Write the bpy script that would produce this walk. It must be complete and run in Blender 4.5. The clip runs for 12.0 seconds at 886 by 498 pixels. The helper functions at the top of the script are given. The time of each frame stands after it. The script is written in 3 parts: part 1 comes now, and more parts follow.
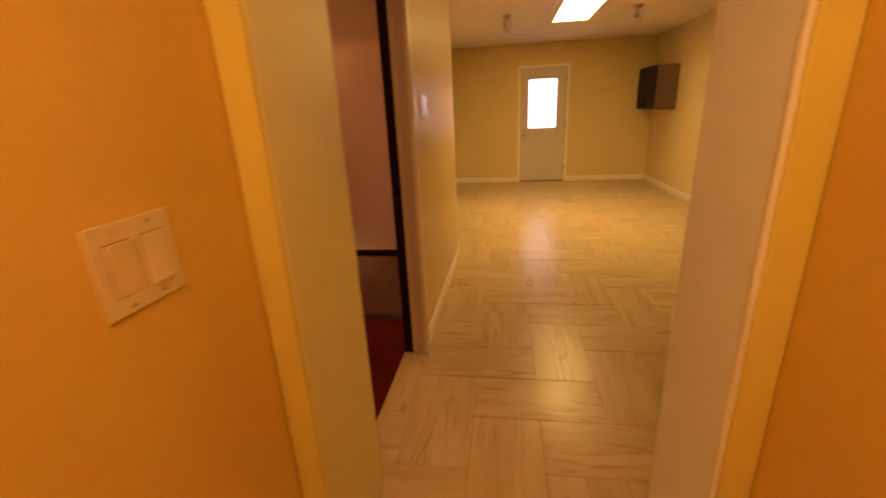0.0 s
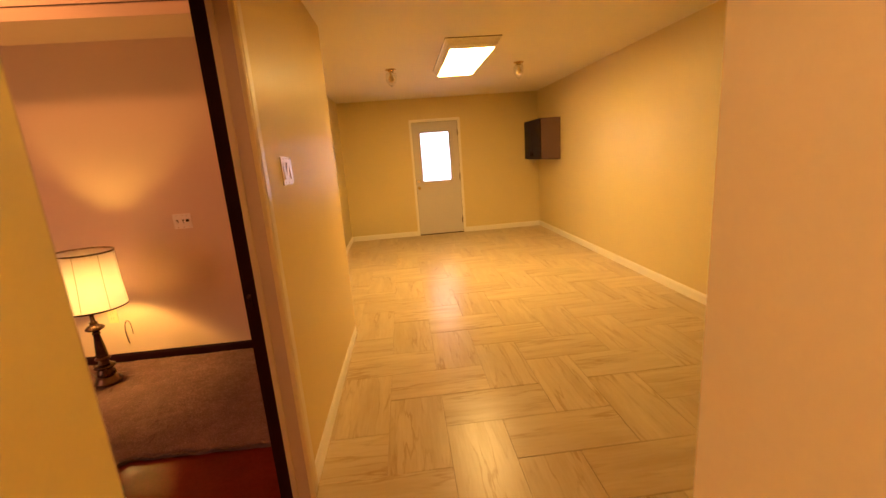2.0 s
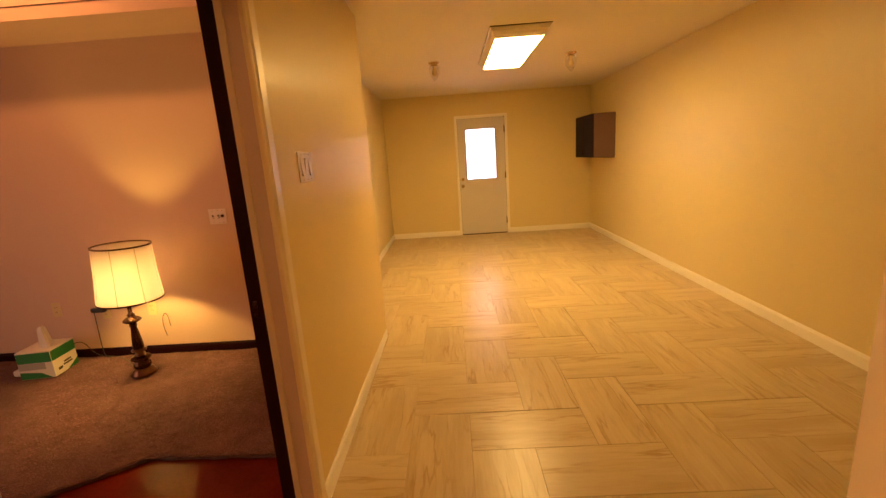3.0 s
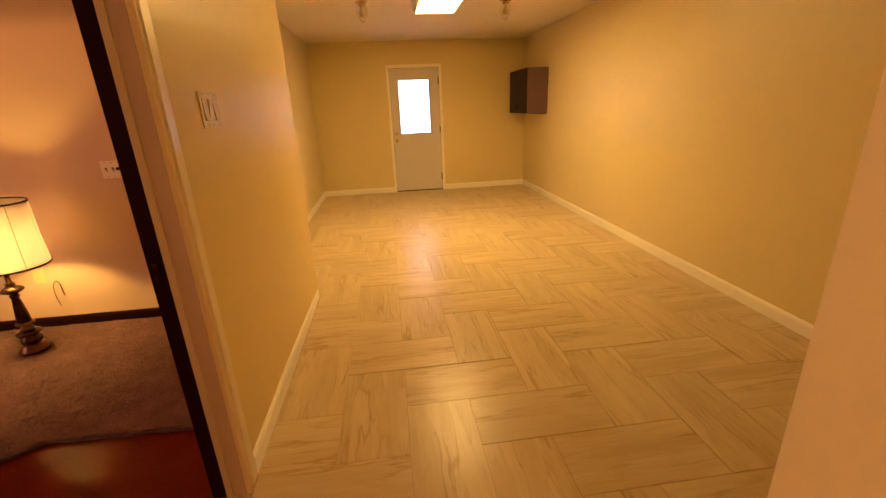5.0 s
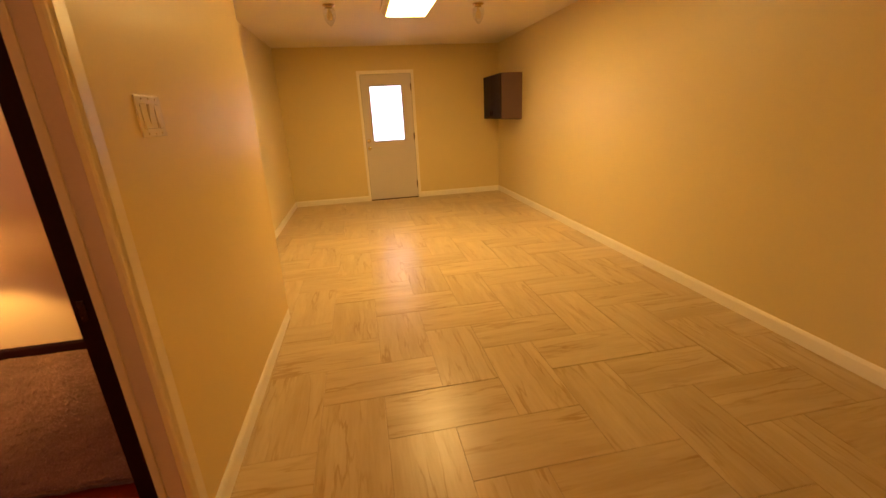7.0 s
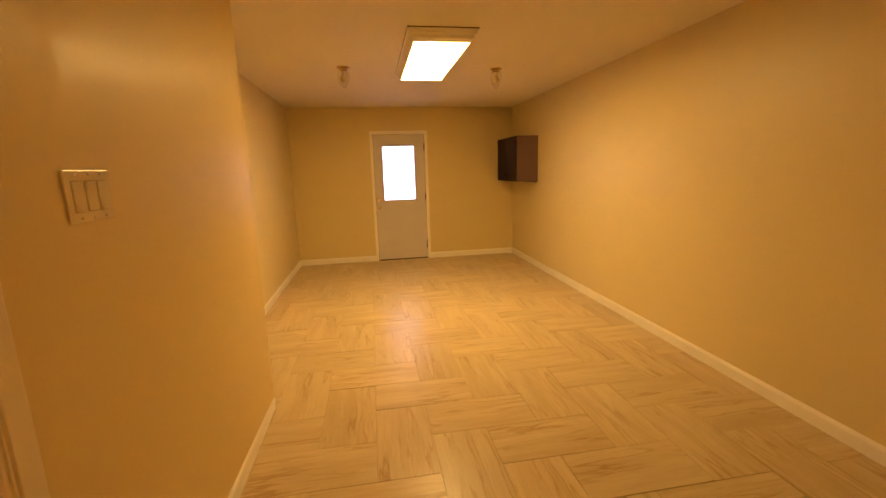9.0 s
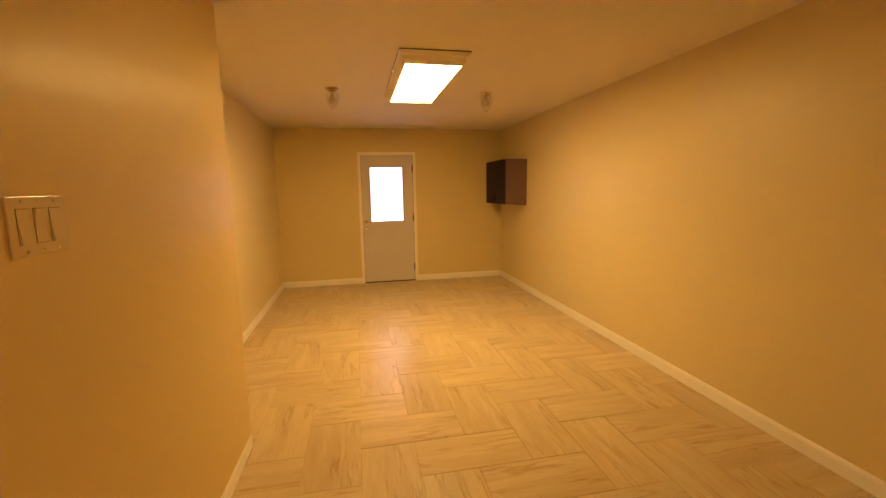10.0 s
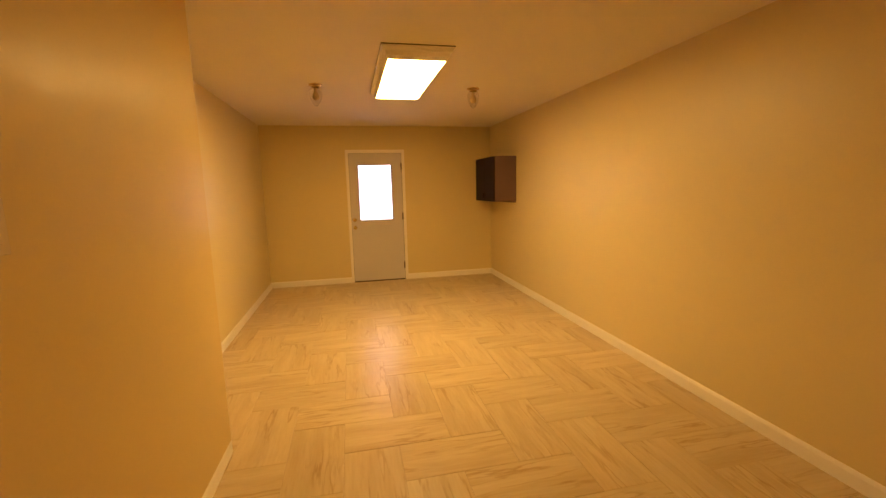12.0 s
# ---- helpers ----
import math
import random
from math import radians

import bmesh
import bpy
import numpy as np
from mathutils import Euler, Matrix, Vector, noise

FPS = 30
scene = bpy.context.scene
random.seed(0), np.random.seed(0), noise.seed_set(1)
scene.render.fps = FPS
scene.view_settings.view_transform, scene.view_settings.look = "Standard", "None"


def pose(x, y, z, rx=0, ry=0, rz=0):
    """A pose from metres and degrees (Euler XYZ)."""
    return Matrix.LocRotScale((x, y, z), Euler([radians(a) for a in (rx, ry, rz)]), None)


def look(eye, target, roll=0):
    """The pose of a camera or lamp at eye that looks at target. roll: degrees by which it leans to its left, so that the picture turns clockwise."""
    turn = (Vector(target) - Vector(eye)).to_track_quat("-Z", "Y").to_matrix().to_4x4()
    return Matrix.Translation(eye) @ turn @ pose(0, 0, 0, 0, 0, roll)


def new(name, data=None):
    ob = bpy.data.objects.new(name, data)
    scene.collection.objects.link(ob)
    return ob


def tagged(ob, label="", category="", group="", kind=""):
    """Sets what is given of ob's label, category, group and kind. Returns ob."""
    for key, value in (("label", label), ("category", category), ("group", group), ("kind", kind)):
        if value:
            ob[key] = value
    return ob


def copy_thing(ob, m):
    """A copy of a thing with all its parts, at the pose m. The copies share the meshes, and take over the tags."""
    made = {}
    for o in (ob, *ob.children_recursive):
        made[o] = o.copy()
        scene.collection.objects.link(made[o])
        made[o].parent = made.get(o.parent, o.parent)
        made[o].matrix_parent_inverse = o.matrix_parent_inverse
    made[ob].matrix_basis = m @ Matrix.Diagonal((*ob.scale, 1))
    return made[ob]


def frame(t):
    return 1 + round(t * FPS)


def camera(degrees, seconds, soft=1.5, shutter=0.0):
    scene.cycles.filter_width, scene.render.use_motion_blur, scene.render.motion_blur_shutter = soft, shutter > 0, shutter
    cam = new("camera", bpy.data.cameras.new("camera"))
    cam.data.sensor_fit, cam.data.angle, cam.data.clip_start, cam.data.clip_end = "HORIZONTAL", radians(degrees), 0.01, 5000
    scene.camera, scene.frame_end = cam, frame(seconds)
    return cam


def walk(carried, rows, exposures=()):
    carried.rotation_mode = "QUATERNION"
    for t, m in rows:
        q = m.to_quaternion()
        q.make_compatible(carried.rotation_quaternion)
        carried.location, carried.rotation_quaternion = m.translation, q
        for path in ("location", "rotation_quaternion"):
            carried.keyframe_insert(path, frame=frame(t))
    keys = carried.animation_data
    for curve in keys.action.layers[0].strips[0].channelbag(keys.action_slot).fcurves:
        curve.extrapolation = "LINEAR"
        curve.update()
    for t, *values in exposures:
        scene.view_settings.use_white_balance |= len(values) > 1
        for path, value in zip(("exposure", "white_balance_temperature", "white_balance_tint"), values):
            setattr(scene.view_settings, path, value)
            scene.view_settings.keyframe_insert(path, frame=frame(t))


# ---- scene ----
cam = camera(93.1, 12.0, soft=1.5, shutter=0.5)

PATH = [
    (0, (-0.236, -2.355, 1.413), (-0.529, -0.479, 0.782), -2.8),
    (0.5, (-0.143, -2.199, 1.403), (-0.247, -0.272, 0.874), -3.4),
    (1, (-0.192, -2.052, 1.439), (-0.14, -0.12, 0.923), -3.0),
    (1.5, (-0.218, -1.935, 1.433), (0.015, 0.002, 0.992), -3.1),
    (2, (-0.183, -1.785, 1.452), (-0.026, 0.16, 1.015), -4.3),
    (2.5, (-0.101, -1.627, 1.444), (-0.12, 0.334, 1.05), -2.8),
    (3, (-0.089, -1.573, 1.439), (-0.153, 0.379, 1.007), -3.9),
    (3.5, (-0.08, -1.518, 1.445), (0.027, 0.436, 1.029), -4.1),
    (3.7, (-0.077, -1.504, 1.448), (0.083, 0.444, 1.022), -4.1),
    (5.3, (-0.057, -1.501, 1.4), (0.168, 0.374, 0.742), -2.5),
    (5.5, (-0.049, -1.497, 1.397), (0.174, 0.38, 0.745), -2.8),
    (6, (-0.036, -1.48, 1.378), (0.2, 0.392, 0.715), -2.8),
    (6.5, (-0.048, -1.438, 1.395), (0.263, 0.436, 0.768), -2.1),
    (6.7, (-0.062, -1.396, 1.391), (0.272, 0.472, 0.763), -3.0),
    (8.3, (-0.037, -1.037, 1.452), (0.28, 0.894, 1.04), -2.0),
    (8.5, (-0.045, -0.996, 1.445), (0.224, 0.949, 1.064), -2.8),
    (9, (-0.019, -0.934, 1.472), (0.301, 1.005, 1.098), -1.7),
    (9.5, (-0.047, -0.868, 1.479), (0.432, 1.039, 1.117), -2.2),
    (10, (-0.03, -0.818, 1.495), (0.361, 1.123, 1.213), -1.0),
    (10.5, (0.007, -0.801, 1.495), (0.354, 1.144, 1.19), -1.8),
    (11, (0.023, -0.799, 1.493), (0.439, 1.128, 1.155), -1.8),
    (11.5, (0.034, -0.77, 1.489), (0.47, 1.157, 1.177), -1.4),
    (12, (0.038, -0.777, 1.496), (0.458, 1.156, 1.202), -1.4),
]
EXPOSURE = [(0.0, -0.20), (0.5, 0.12), (1.0, 0.30), (1.5, 0.33), (2.5, 0.25), (3.7, 0.13), (5.3, 0.12), (6.7, 0.06), (9.0, -0.08), (12.0, -0.08)]
walk(cam, [(t, look(eye, target, roll)) for t, eye, target, roll in PATH], EXPOSURE)

# ---- world and lights ----
world = bpy.data.worlds.new("world")
world.use_nodes = True
scene.world = world
wt = world.node_tree
sky = wt.nodes.new("ShaderNodeTexSky")
sky.sky_type = "NISHITA"
sky.sun_disc = False
sky.sun_elevation, sky.sun_rotation = radians(35), radians(200)
wt.links.new(sky.outputs[0], wt.nodes["Background"].inputs[0])
wt.nodes["Background"].inputs[1].default_value = 0.1

WARM = (1.0, 0.595, 0.175)
TUBE_STRENGTH = 47.0
SKY_STRENGTH = 3.4


def lamp(name, kind, place, energy, colour, size=0.05, size_y=None, target=None):
    data = bpy.data.lights.new(name, kind)
    data.energy, data.color = energy, colour
    if kind == "AREA":
        data.size = size
        if size_y:
            data.shape, data.size_y = "RECTANGLE", size_y
    else:
        data.shadow_soft_size = size
    ob = new(name, data)
    ob.matrix_world = look(place, target) if target else pose(*place)
    return ob


table_bulb = lamp("table_lamp_bulb_light", "POINT", (-2.42, 1.20, 0.752), 29.0, (1.0, 0.60, 0.12), 0.045)
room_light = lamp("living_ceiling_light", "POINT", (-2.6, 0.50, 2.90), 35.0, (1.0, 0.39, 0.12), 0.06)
# Unseen daylight lamp, placed by guess to brighten the jamb and carpet.
added_daylight = lamp("unseen_living_daylight", "AREA", (-4.79, -0.93, 1.15), 22.0, (1.0, 0.52, 0.29), 1.0, 1.8, (0, -0.93, 1.15))
hall_light = lamp("hall_bulb_light", "POINT", (-0.24, -2.75, 2.22), 30.5, (1.0, 0.55, 0.225), 0.06)


# ---- materials ----
def material(name, colour, rough=0.5, metal=0.0, vary=0.06, scale=3.0, fine=60.0, bump=0.05, depth=0.002, wave=0.0, rough_vary=0.06, spec=0.5, random=0.0):
    m = bpy.data.materials.new(name)
    m.use_nodes = True
    nt = m.node_tree
    N, L = nt.nodes, nt.links
    b = N["Principled BSDF"]
    tc = N.new("ShaderNodeTexCoord")
    n1, n2 = N.new("ShaderNodeTexNoise"), N.new("ShaderNodeTexNoise")
    n1.inputs["Scale"].default_value, n2.inputs["Scale"].default_value = scale, fine
    n1.inputs["Detail"].default_value, n2.inputs["Detail"].default_value = 4, 3
    L.new(tc.outputs["Object"], n1.inputs["Vector"])
    L.new(tc.outputs["Object"], n2.inputs["Vector"])
    mix = N.new("ShaderNodeMixRGB")
    mix.inputs[1].default_value = (*[c * (1 - vary) for c in colour], 1)
    mix.inputs[2].default_value = (*[min(1, c * (1 + vary)) for c in colour], 1)
    L.new(n1.outputs["Fac"], mix.inputs[0])
    last = mix.outputs[0]
    mix2 = N.new("ShaderNodeMixRGB")
    mix2.blend_type = "MULTIPLY"
    mix2.inputs[0].default_value = min(1, vary * 3)
    L.new(last, mix2.inputs[1])
    L.new(n2.outputs["Fac"], mix2.inputs[2])
    add = N.new("ShaderNodeMixRGB")
    add.inputs[0].default_value = 0.5
    L.new(last, add.inputs[1])
    L.new(mix2.outputs[0], add.inputs[2])
    last = add.outputs[0]
    if random:
        info = N.new("ShaderNodeObjectInfo")
        hsv = N.new("ShaderNodeHueSaturation")
        mr = N.new("ShaderNodeMapRange")
        mr.inputs[3].default_value, mr.inputs[4].default_value = 1 - random, 1 + random
        L.new(info.outputs["Random"], mr.inputs[0])
        L.new(mr.outputs[0], hsv.inputs["Value"])
        L.new(last, hsv.inputs["Color"])
        last = hsv.outputs[0]
    L.new(last, b.inputs["Base Color"])
    rr = N.new("ShaderNodeMapRange")
    rr.inputs[3].default_value, rr.inputs[4].default_value = max(0.02, rough - rough_vary), min(1, rough + rough_vary)
    L.new(n1.outputs["Fac"], rr.inputs[0])
    L.new(rr.outputs[0], b.inputs["Roughness"])
    b.inputs["Metallic"].default_value = metal
    b.inputs["Specular IOR Level"].default_value = spec
    bp = N.new("ShaderNodeBump")
    bp.inputs["Strength"].default_value, bp.inputs["Distance"].default_value = bump, depth
    L.new(n2.outputs["Fac"], bp.inputs["Height"])
    if wave:
        n3 = N.new("ShaderNodeTexNoise")
        n3.inputs["Scale"].default_value, n3.inputs["Detail"].default_value = 4.5, 1
        mp3 = N.new("ShaderNodeMapping")
        mp3.inputs["Scale"].default_value = (1.7, 1.7, 0.9)
        L.new(tc.outputs["Object"], mp3.inputs[0])
        L.new(mp3.outputs[0], n3.inputs["Vector"])
        bw = N.new("ShaderNodeBump")
        bw.inputs["Strength"].default_value, bw.inputs["Distance"].default_value = wave, 0.02
        L.new(n3.outputs["Fac"], bw.inputs["Height"])
        L.new(bw.outputs[0], b.inputs["Coat Normal"])
    L.new(bp.outputs[0], b.inputs["Normal"])
    return m


def glow(name, colour, strength):
    m = bpy.data.materials.new(name)
    m.use_nodes = True
    b = m.node_tree.nodes["Principled BSDF"]
    b.inputs["Base Color"].default_value = (0.8, 0.8, 0.8, 1)
    b.inputs["Emission Color"].default_value = (*colour, 1)
    b.inputs["Emission Strength"].default_value = strength
    return m


def clear_glass(name, rough=0.02):
    m = bpy.data.materials.new(name)
    m.use_nodes = True
    b = m.node_tree.nodes["Principled BSDF"]
    b.inputs["Base Color"].default_value = (0.95, 0.95, 0.95, 1)
    b.inputs["Roughness"].default_value = rough
    b.inputs["Transmission Weight"].default_value = 1.0
    b.inputs["IOR"].default_value = 1.45
    return m


def tile_material():
    """Porcelain with streaks along each tile's length."""
    m = bpy.data.materials.new("streaked_porcelain")
    m.use_nodes = True
    N, L = m.node_tree.nodes, m.node_tree.links
    b = N["Principled BSDF"]
    b.inputs["Specular IOR Level"].default_value = 0.24
    tc, info = N.new("ShaderNodeTexCoord"), N.new("ShaderNodeObjectInfo")
    off = N.new("ShaderNodeVectorMath")
    off.operation = "MULTIPLY_ADD"
    comb = N.new("ShaderNodeCombineXYZ")
    for i in range(3):
        L.new(info.outputs["Random"], comb.inputs[i])
    off.inputs[1].default_value = (37, 53, 71)
    L.new(comb.outputs[0], off.inputs[0])
    L.new(tc.outputs["Object"], off.inputs[2])

    warp = N.new("ShaderNodeTexNoise")
    warp.inputs["Scale"].default_value, warp.inputs["Detail"].default_value = 5.0, 3
    L.new(off.outputs[0], warp.inputs["Vector"])
    bent = N.new("ShaderNodeVectorMath")
    bent.operation = "MULTIPLY_ADD"
    bent.inputs[1].default_value = (0.0, 0.022, 0.0)
    L.new(warp.outputs["Color"], bent.inputs[0])
    L.new(off.outputs[0], bent.inputs[2])

    def streak(sx, sy, detail):
        mp = N.new("ShaderNodeMapping")
        mp.inputs["Scale"].default_value = (sx, sy, 1)
        L.new(bent.outputs[0], mp.inputs[0])
        n = N.new("ShaderNodeTexNoise")
        n.inputs["Scale"].default_value, n.inputs["Detail"].default_value = 1, detail
        L.new(mp.outputs[0], n.inputs["Vector"])
        return n.outputs["Fac"]

    broad, vein, grain, cloud = streak(1.3, 6, 3), streak(1.5, 14, 7), streak(7, 70, 3), streak(2.2, 7, 3)

    def ramp(source, low, high, dark, light):
        node = N.new("ShaderNodeValToRGB")
        node.color_ramp.elements[0].position, node.color_ramp.elements[1].position = low, high
        node.color_ramp.elements[0].color, node.color_ramp.elements[1].color = (*dark, 1), (*light, 1)
        L.new(source, node.inputs[0])
        return node.outputs[0]

    def maths(operation, first, second):
        node = N.new("ShaderNodeMath")
        node.operation = operation
        L.new(first, node.inputs[0])
        if isinstance(second, float):
            node.inputs[1].default_value = second
        else:
            L.new(second, node.inputs[1])
        return node.outputs[0]

    def multiplied(first, second, amount):
        node = N.new("ShaderNodeMixRGB")
        node.blend_type = "MULTIPLY"
        if isinstance(amount, float):
            node.inputs[0].default_value = amount
        else:
            L.new(amount, node.inputs[0])
        L.new(first, node.inputs[1])
        L.new(second, node.inputs[2])
        return node.outputs[0]

    base = ramp(broad, 0.3, 0.7, (0.55, 0.43, 0.255), (0.64, 0.52, 0.32))
    ridge = maths("ABSOLUTE", maths("SUBTRACT", vein, 0.5), 0.0)
    lines = ramp(ridge, 0.002, 0.035, (0.58, 0.44, 0.31), (1, 1, 1))
    patch = N.new("ShaderNodeMapRange")
    patch.inputs[1].default_value, patch.inputs[2].default_value = 0.44, 0.64
    patch.inputs[3].default_value, patch.inputs[4].default_value = 0.03, 0.62
    L.new(cloud, patch.inputs[0])
    veined = multiplied(base, lines, patch.outputs[0])
    shade = ramp(vein, 0.30, 0.62, (0.80, 0.72, 0.62), (1, 1, 1))
    shaded = multiplied(veined, shade, 0.55)
    mul = multiplied(shaded, ramp(grain, 0.3, 0.6, (0.80, 0.74, 0.66), (1, 1, 1)), 0.30)
    hsv, mr = N.new("ShaderNodeHueSaturation"), N.new("ShaderNodeMapRange")
    mr.inputs[3].default_value, mr.inputs[4].default_value = 0.96, 1.04
    L.new(info.outputs["Random"], mr.inputs[0])
    L.new(mr.outputs[0], hsv.inputs["Value"])
    L.new(mul, hsv.inputs["Color"])
    L.new(hsv.outputs[0], b.inputs["Base Color"])
    b.inputs["Roughness"].default_value = 0.29
    return m


M_WALL = material("butter_yellow_eggshell_paint", (0.69, 0.572, 0.30), 0.42, vary=0.03, scale=1.2, fine=90, bump=0.10)
M_GLOSS = material("butter_yellow_satin_paint", (0.70, 0.54, 0.25), 0.45, vary=0.03, scale=1.2, fine=90, bump=0.05, wave=0.6, spec=0.12)
_pb = M_GLOSS.node_tree.nodes["Principled BSDF"]
_pb.inputs["Coat Weight"].default_value, _pb.inputs["Coat Roughness"].default_value = 0.055, 0.18
_pb.inputs["Specular Tint"].default_value = (1.0, 0.8, 0.45, 1)
M_CEIL = material("ceiling_white_paint", (0.75, 0.68, 0.54), 0.75, vary=0.03, scale=1.5, fine=110, bump=0.25)
M_TRIM = material("white_trim_paint", (0.86, 0.81, 0.72), 0.35, vary=0.03, scale=5, fine=80, bump=0.05)
M_FRAME = material("cream_satin_casing_paint", (0.70, 0.57, 0.35), 0.33, vary=0.04, scale=3, fine=80, bump=0.05)
M_CASING = material("yellow_casing_paint", (0.72, 0.61, 0.14), 0.4, vary=0.03, scale=3, fine=80, bump=0.06)
M_JAMB = material("off_white_jamb_paint", (0.84, 0.87, 0.96), 0.45, vary=0.03, scale=2, fine=80, bump=0.08)
M_ENTRY = material("pale_yellow_entry_paint", (0.74, 0.67, 0.31), 0.45, vary=0.03, scale=1.2, fine=90, bump=0.06)
M_REVEAL = material("tan_jamb_paint", (0.50, 0.37, 0.31), 0.45, vary=0.04, scale=3, fine=80, bump=0.08)
M_STOP = material("cream_stop_paint", (0.56, 0.43, 0.28), 0.45, vary=0.04, scale=3, fine=80, bump=0.08)
M_DOOR = material("grey_primed_steel_paint", (0.60, 0.56, 0.56), 0.45, vary=0.03, scale=2, fine=70, bump=0.05)
M_DARKWOOD = material("dark_stained_wood", (0.018, 0.003, 0.004), 0.5, vary=0.2, scale=8, fine=120, bump=0.15, spec=0.08)
M_CABSIDE = material("cabinet_mauve_grey_laminate", (0.15, 0.085, 0.085), 0.45, vary=0.08, scale=5, fine=90, bump=0.05)
M_CABFRONT = material("cabinet_near_black_laminate", (0.020, 0.010, 0.014), 0.6, vary=0.12, scale=6, fine=90, bump=0.05, spec=0.15)
M_GROUT = material("brown_grout", (0.50, 0.365, 0.215), 0.9, vary=0.15, scale=10, fine=200, bump=0.3)
M_TILE = tile_material()
M_LWALL = material("living_room_beige_paint", (0.64, 0.45, 0.35), 0.6, vary=0.03, scale=1.2, fine=120, bump=0.2)
M_REDWOOD = material("red_hardwood", (0.13, 0.012, 0.006), 0.13, vary=0.25, scale=6, fine=60, bump=0.03, rough_vary=0.03, spec=0.06)
M_REDWOOD.node_tree.nodes["Principled BSDF"].inputs["Specular Tint"].default_value = (1.0, 0.5, 0.2, 1)
M_CARPET = material("mauve_brown_carpet", (0.20, 0.11, 0.11), 0.98, vary=0.35, scale=9, fine=120, bump=0.3, depth=0.01, spec=0.05, random=0.0)
M_PILE = material("mauve_carpet_pile", (0.32, 0.19, 0.20), 0.98, vary=0.35, scale=9, fine=120, bump=0.3, depth=0.01, spec=0.06)
M_BRASS = material("polished_brass", (0.85, 0.70, 0.40), 0.22, metal=1.0, vary=0.05, scale=20, fine=90, bump=0.02)
M_MIDBRASS = material("satin_brass", (0.66, 0.50, 0.28), 0.25, metal=1.0, vary=0.05, scale=20, fine=90, bump=0.02)
M_OLDBRASS = material("dark_aged_brass", (0.20, 0.105, 0.065), 0.30, metal=1.0, vary=0.15, scale=25, fine=90, bump=0.03)
M_BRONZE = material("antique_bronze", (0.10, 0.05, 0.032), 0.26, metal=0.85, vary=0.12, scale=30, fine=120, bump=0.05)
M_PLASTIC = material("ivory_plastic", (0.72, 0.59, 0.34), 0.22, vary=0.02, scale=20, fine=150, bump=0.02)
M_PALE = material("pale_pinkish_plastic", (0.80, 0.70, 0.66), 0.35, vary=0.02, scale=20, fine=150, bump=0.02)
M_BLACK = material("black_plastic", (0.02, 0.02, 0.022), 0.4, vary=0.1, scale=20, fine=150, bump=0.02)
M_CARD = material("white_carton", (0.75, 0.70, 0.64), 0.65, vary=0.04, scale=12, fine=150, bump=0.05)
M_GREEN = material("green_carton_print", (0.015, 0.19, 0.05), 0.5, vary=0.08, scale=12, fine=150, bump=0.02)
M_GREY = material("grey_carton_print", (0.40, 0.38, 0.36), 0.6, vary=0.08, scale=12, fine=150, bump=0.02)
M_INK = material("dark_print", (0.05, 0.04, 0.04), 0.6, vary=0.05)
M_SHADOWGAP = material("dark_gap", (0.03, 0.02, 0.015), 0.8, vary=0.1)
M_GAPBROWN = material("brown_gap", (0.10, 0.06, 0.035), 0.8, vary=0.1)
M_GLASS = clear_glass("window_glass")
M_LAMPGLASS = clear_glass("lamp_glass", 0.03)
M_LAMPGLASS.node_tree.nodes["Principled BSDF"].inputs["IOR"].default_value = 1.05
M_DIFFUSER = glow("lit_acrylic_diffuser", WARM, TUBE_STRENGTH)
M_BULB = glow("lit_bulb", (1.0, 0.6, 0.2), 30.0)
M_OUTSIDE = glow("bright_daylight", (0.86, 0.72, 1.0), SKY_STRENGTH)

M_SEAM = material("brown_seam_thread", (0.30, 0.20, 0.10), 0.8)
M_SHADE = bpy.data.materials.new("cream_lampshade_fabric")
M_SHADE.use_nodes = True
_n, _l = M_SHADE.node_tree.nodes, M_SHADE.node_tree.links
_tr, _df, _mx = _n.new("ShaderNodeBsdfTranslucent"), _n.new("ShaderNodeBsdfDiffuse"), _n.new("ShaderNodeMixShader")
_tr.inputs[0].default_value, _df.inputs[0].default_value = (0.96, 0.89, 0.90, 1), (0.95, 0.93, 0.85, 1)
_mx.inputs[0].default_value = 0.2
_l.new(_tr.outputs[0], _mx.inputs[1])
_l.new(_df.outputs[0], _mx.inputs[2])
_l.new(_mx.outputs[0], _n["Material Output"].inputs[0])


# ---- mesh helpers ----
def box(bm, x0, y0, z0, x1, y1, z1, bevel=0.0):
    vs = [bm.verts.new((x, y, z)) for z in (z0, z1) for y in (y0, y1) for x in (x0, x1)]
    fs = [bm.faces.new([vs[i] for i in q]) for q in ((0, 2, 3, 1), (4, 5, 7, 6), (0, 1, 5, 4), (1, 3, 7, 5), (3, 2, 6, 7), (2, 0, 4, 6))]
    if bevel:
        edges = {e for f in fs for e in f.edges}
        bmesh.ops.bevel(bm, geom=list(edges), offset=bevel, segments=2, affect="EDGES", profile=0.6)
    return bm


def boxes(*rows, bevel=0.0):
    bm = bmesh.new()
    for r in rows:
        box(bm, *r, bevel=bevel)
    return bm


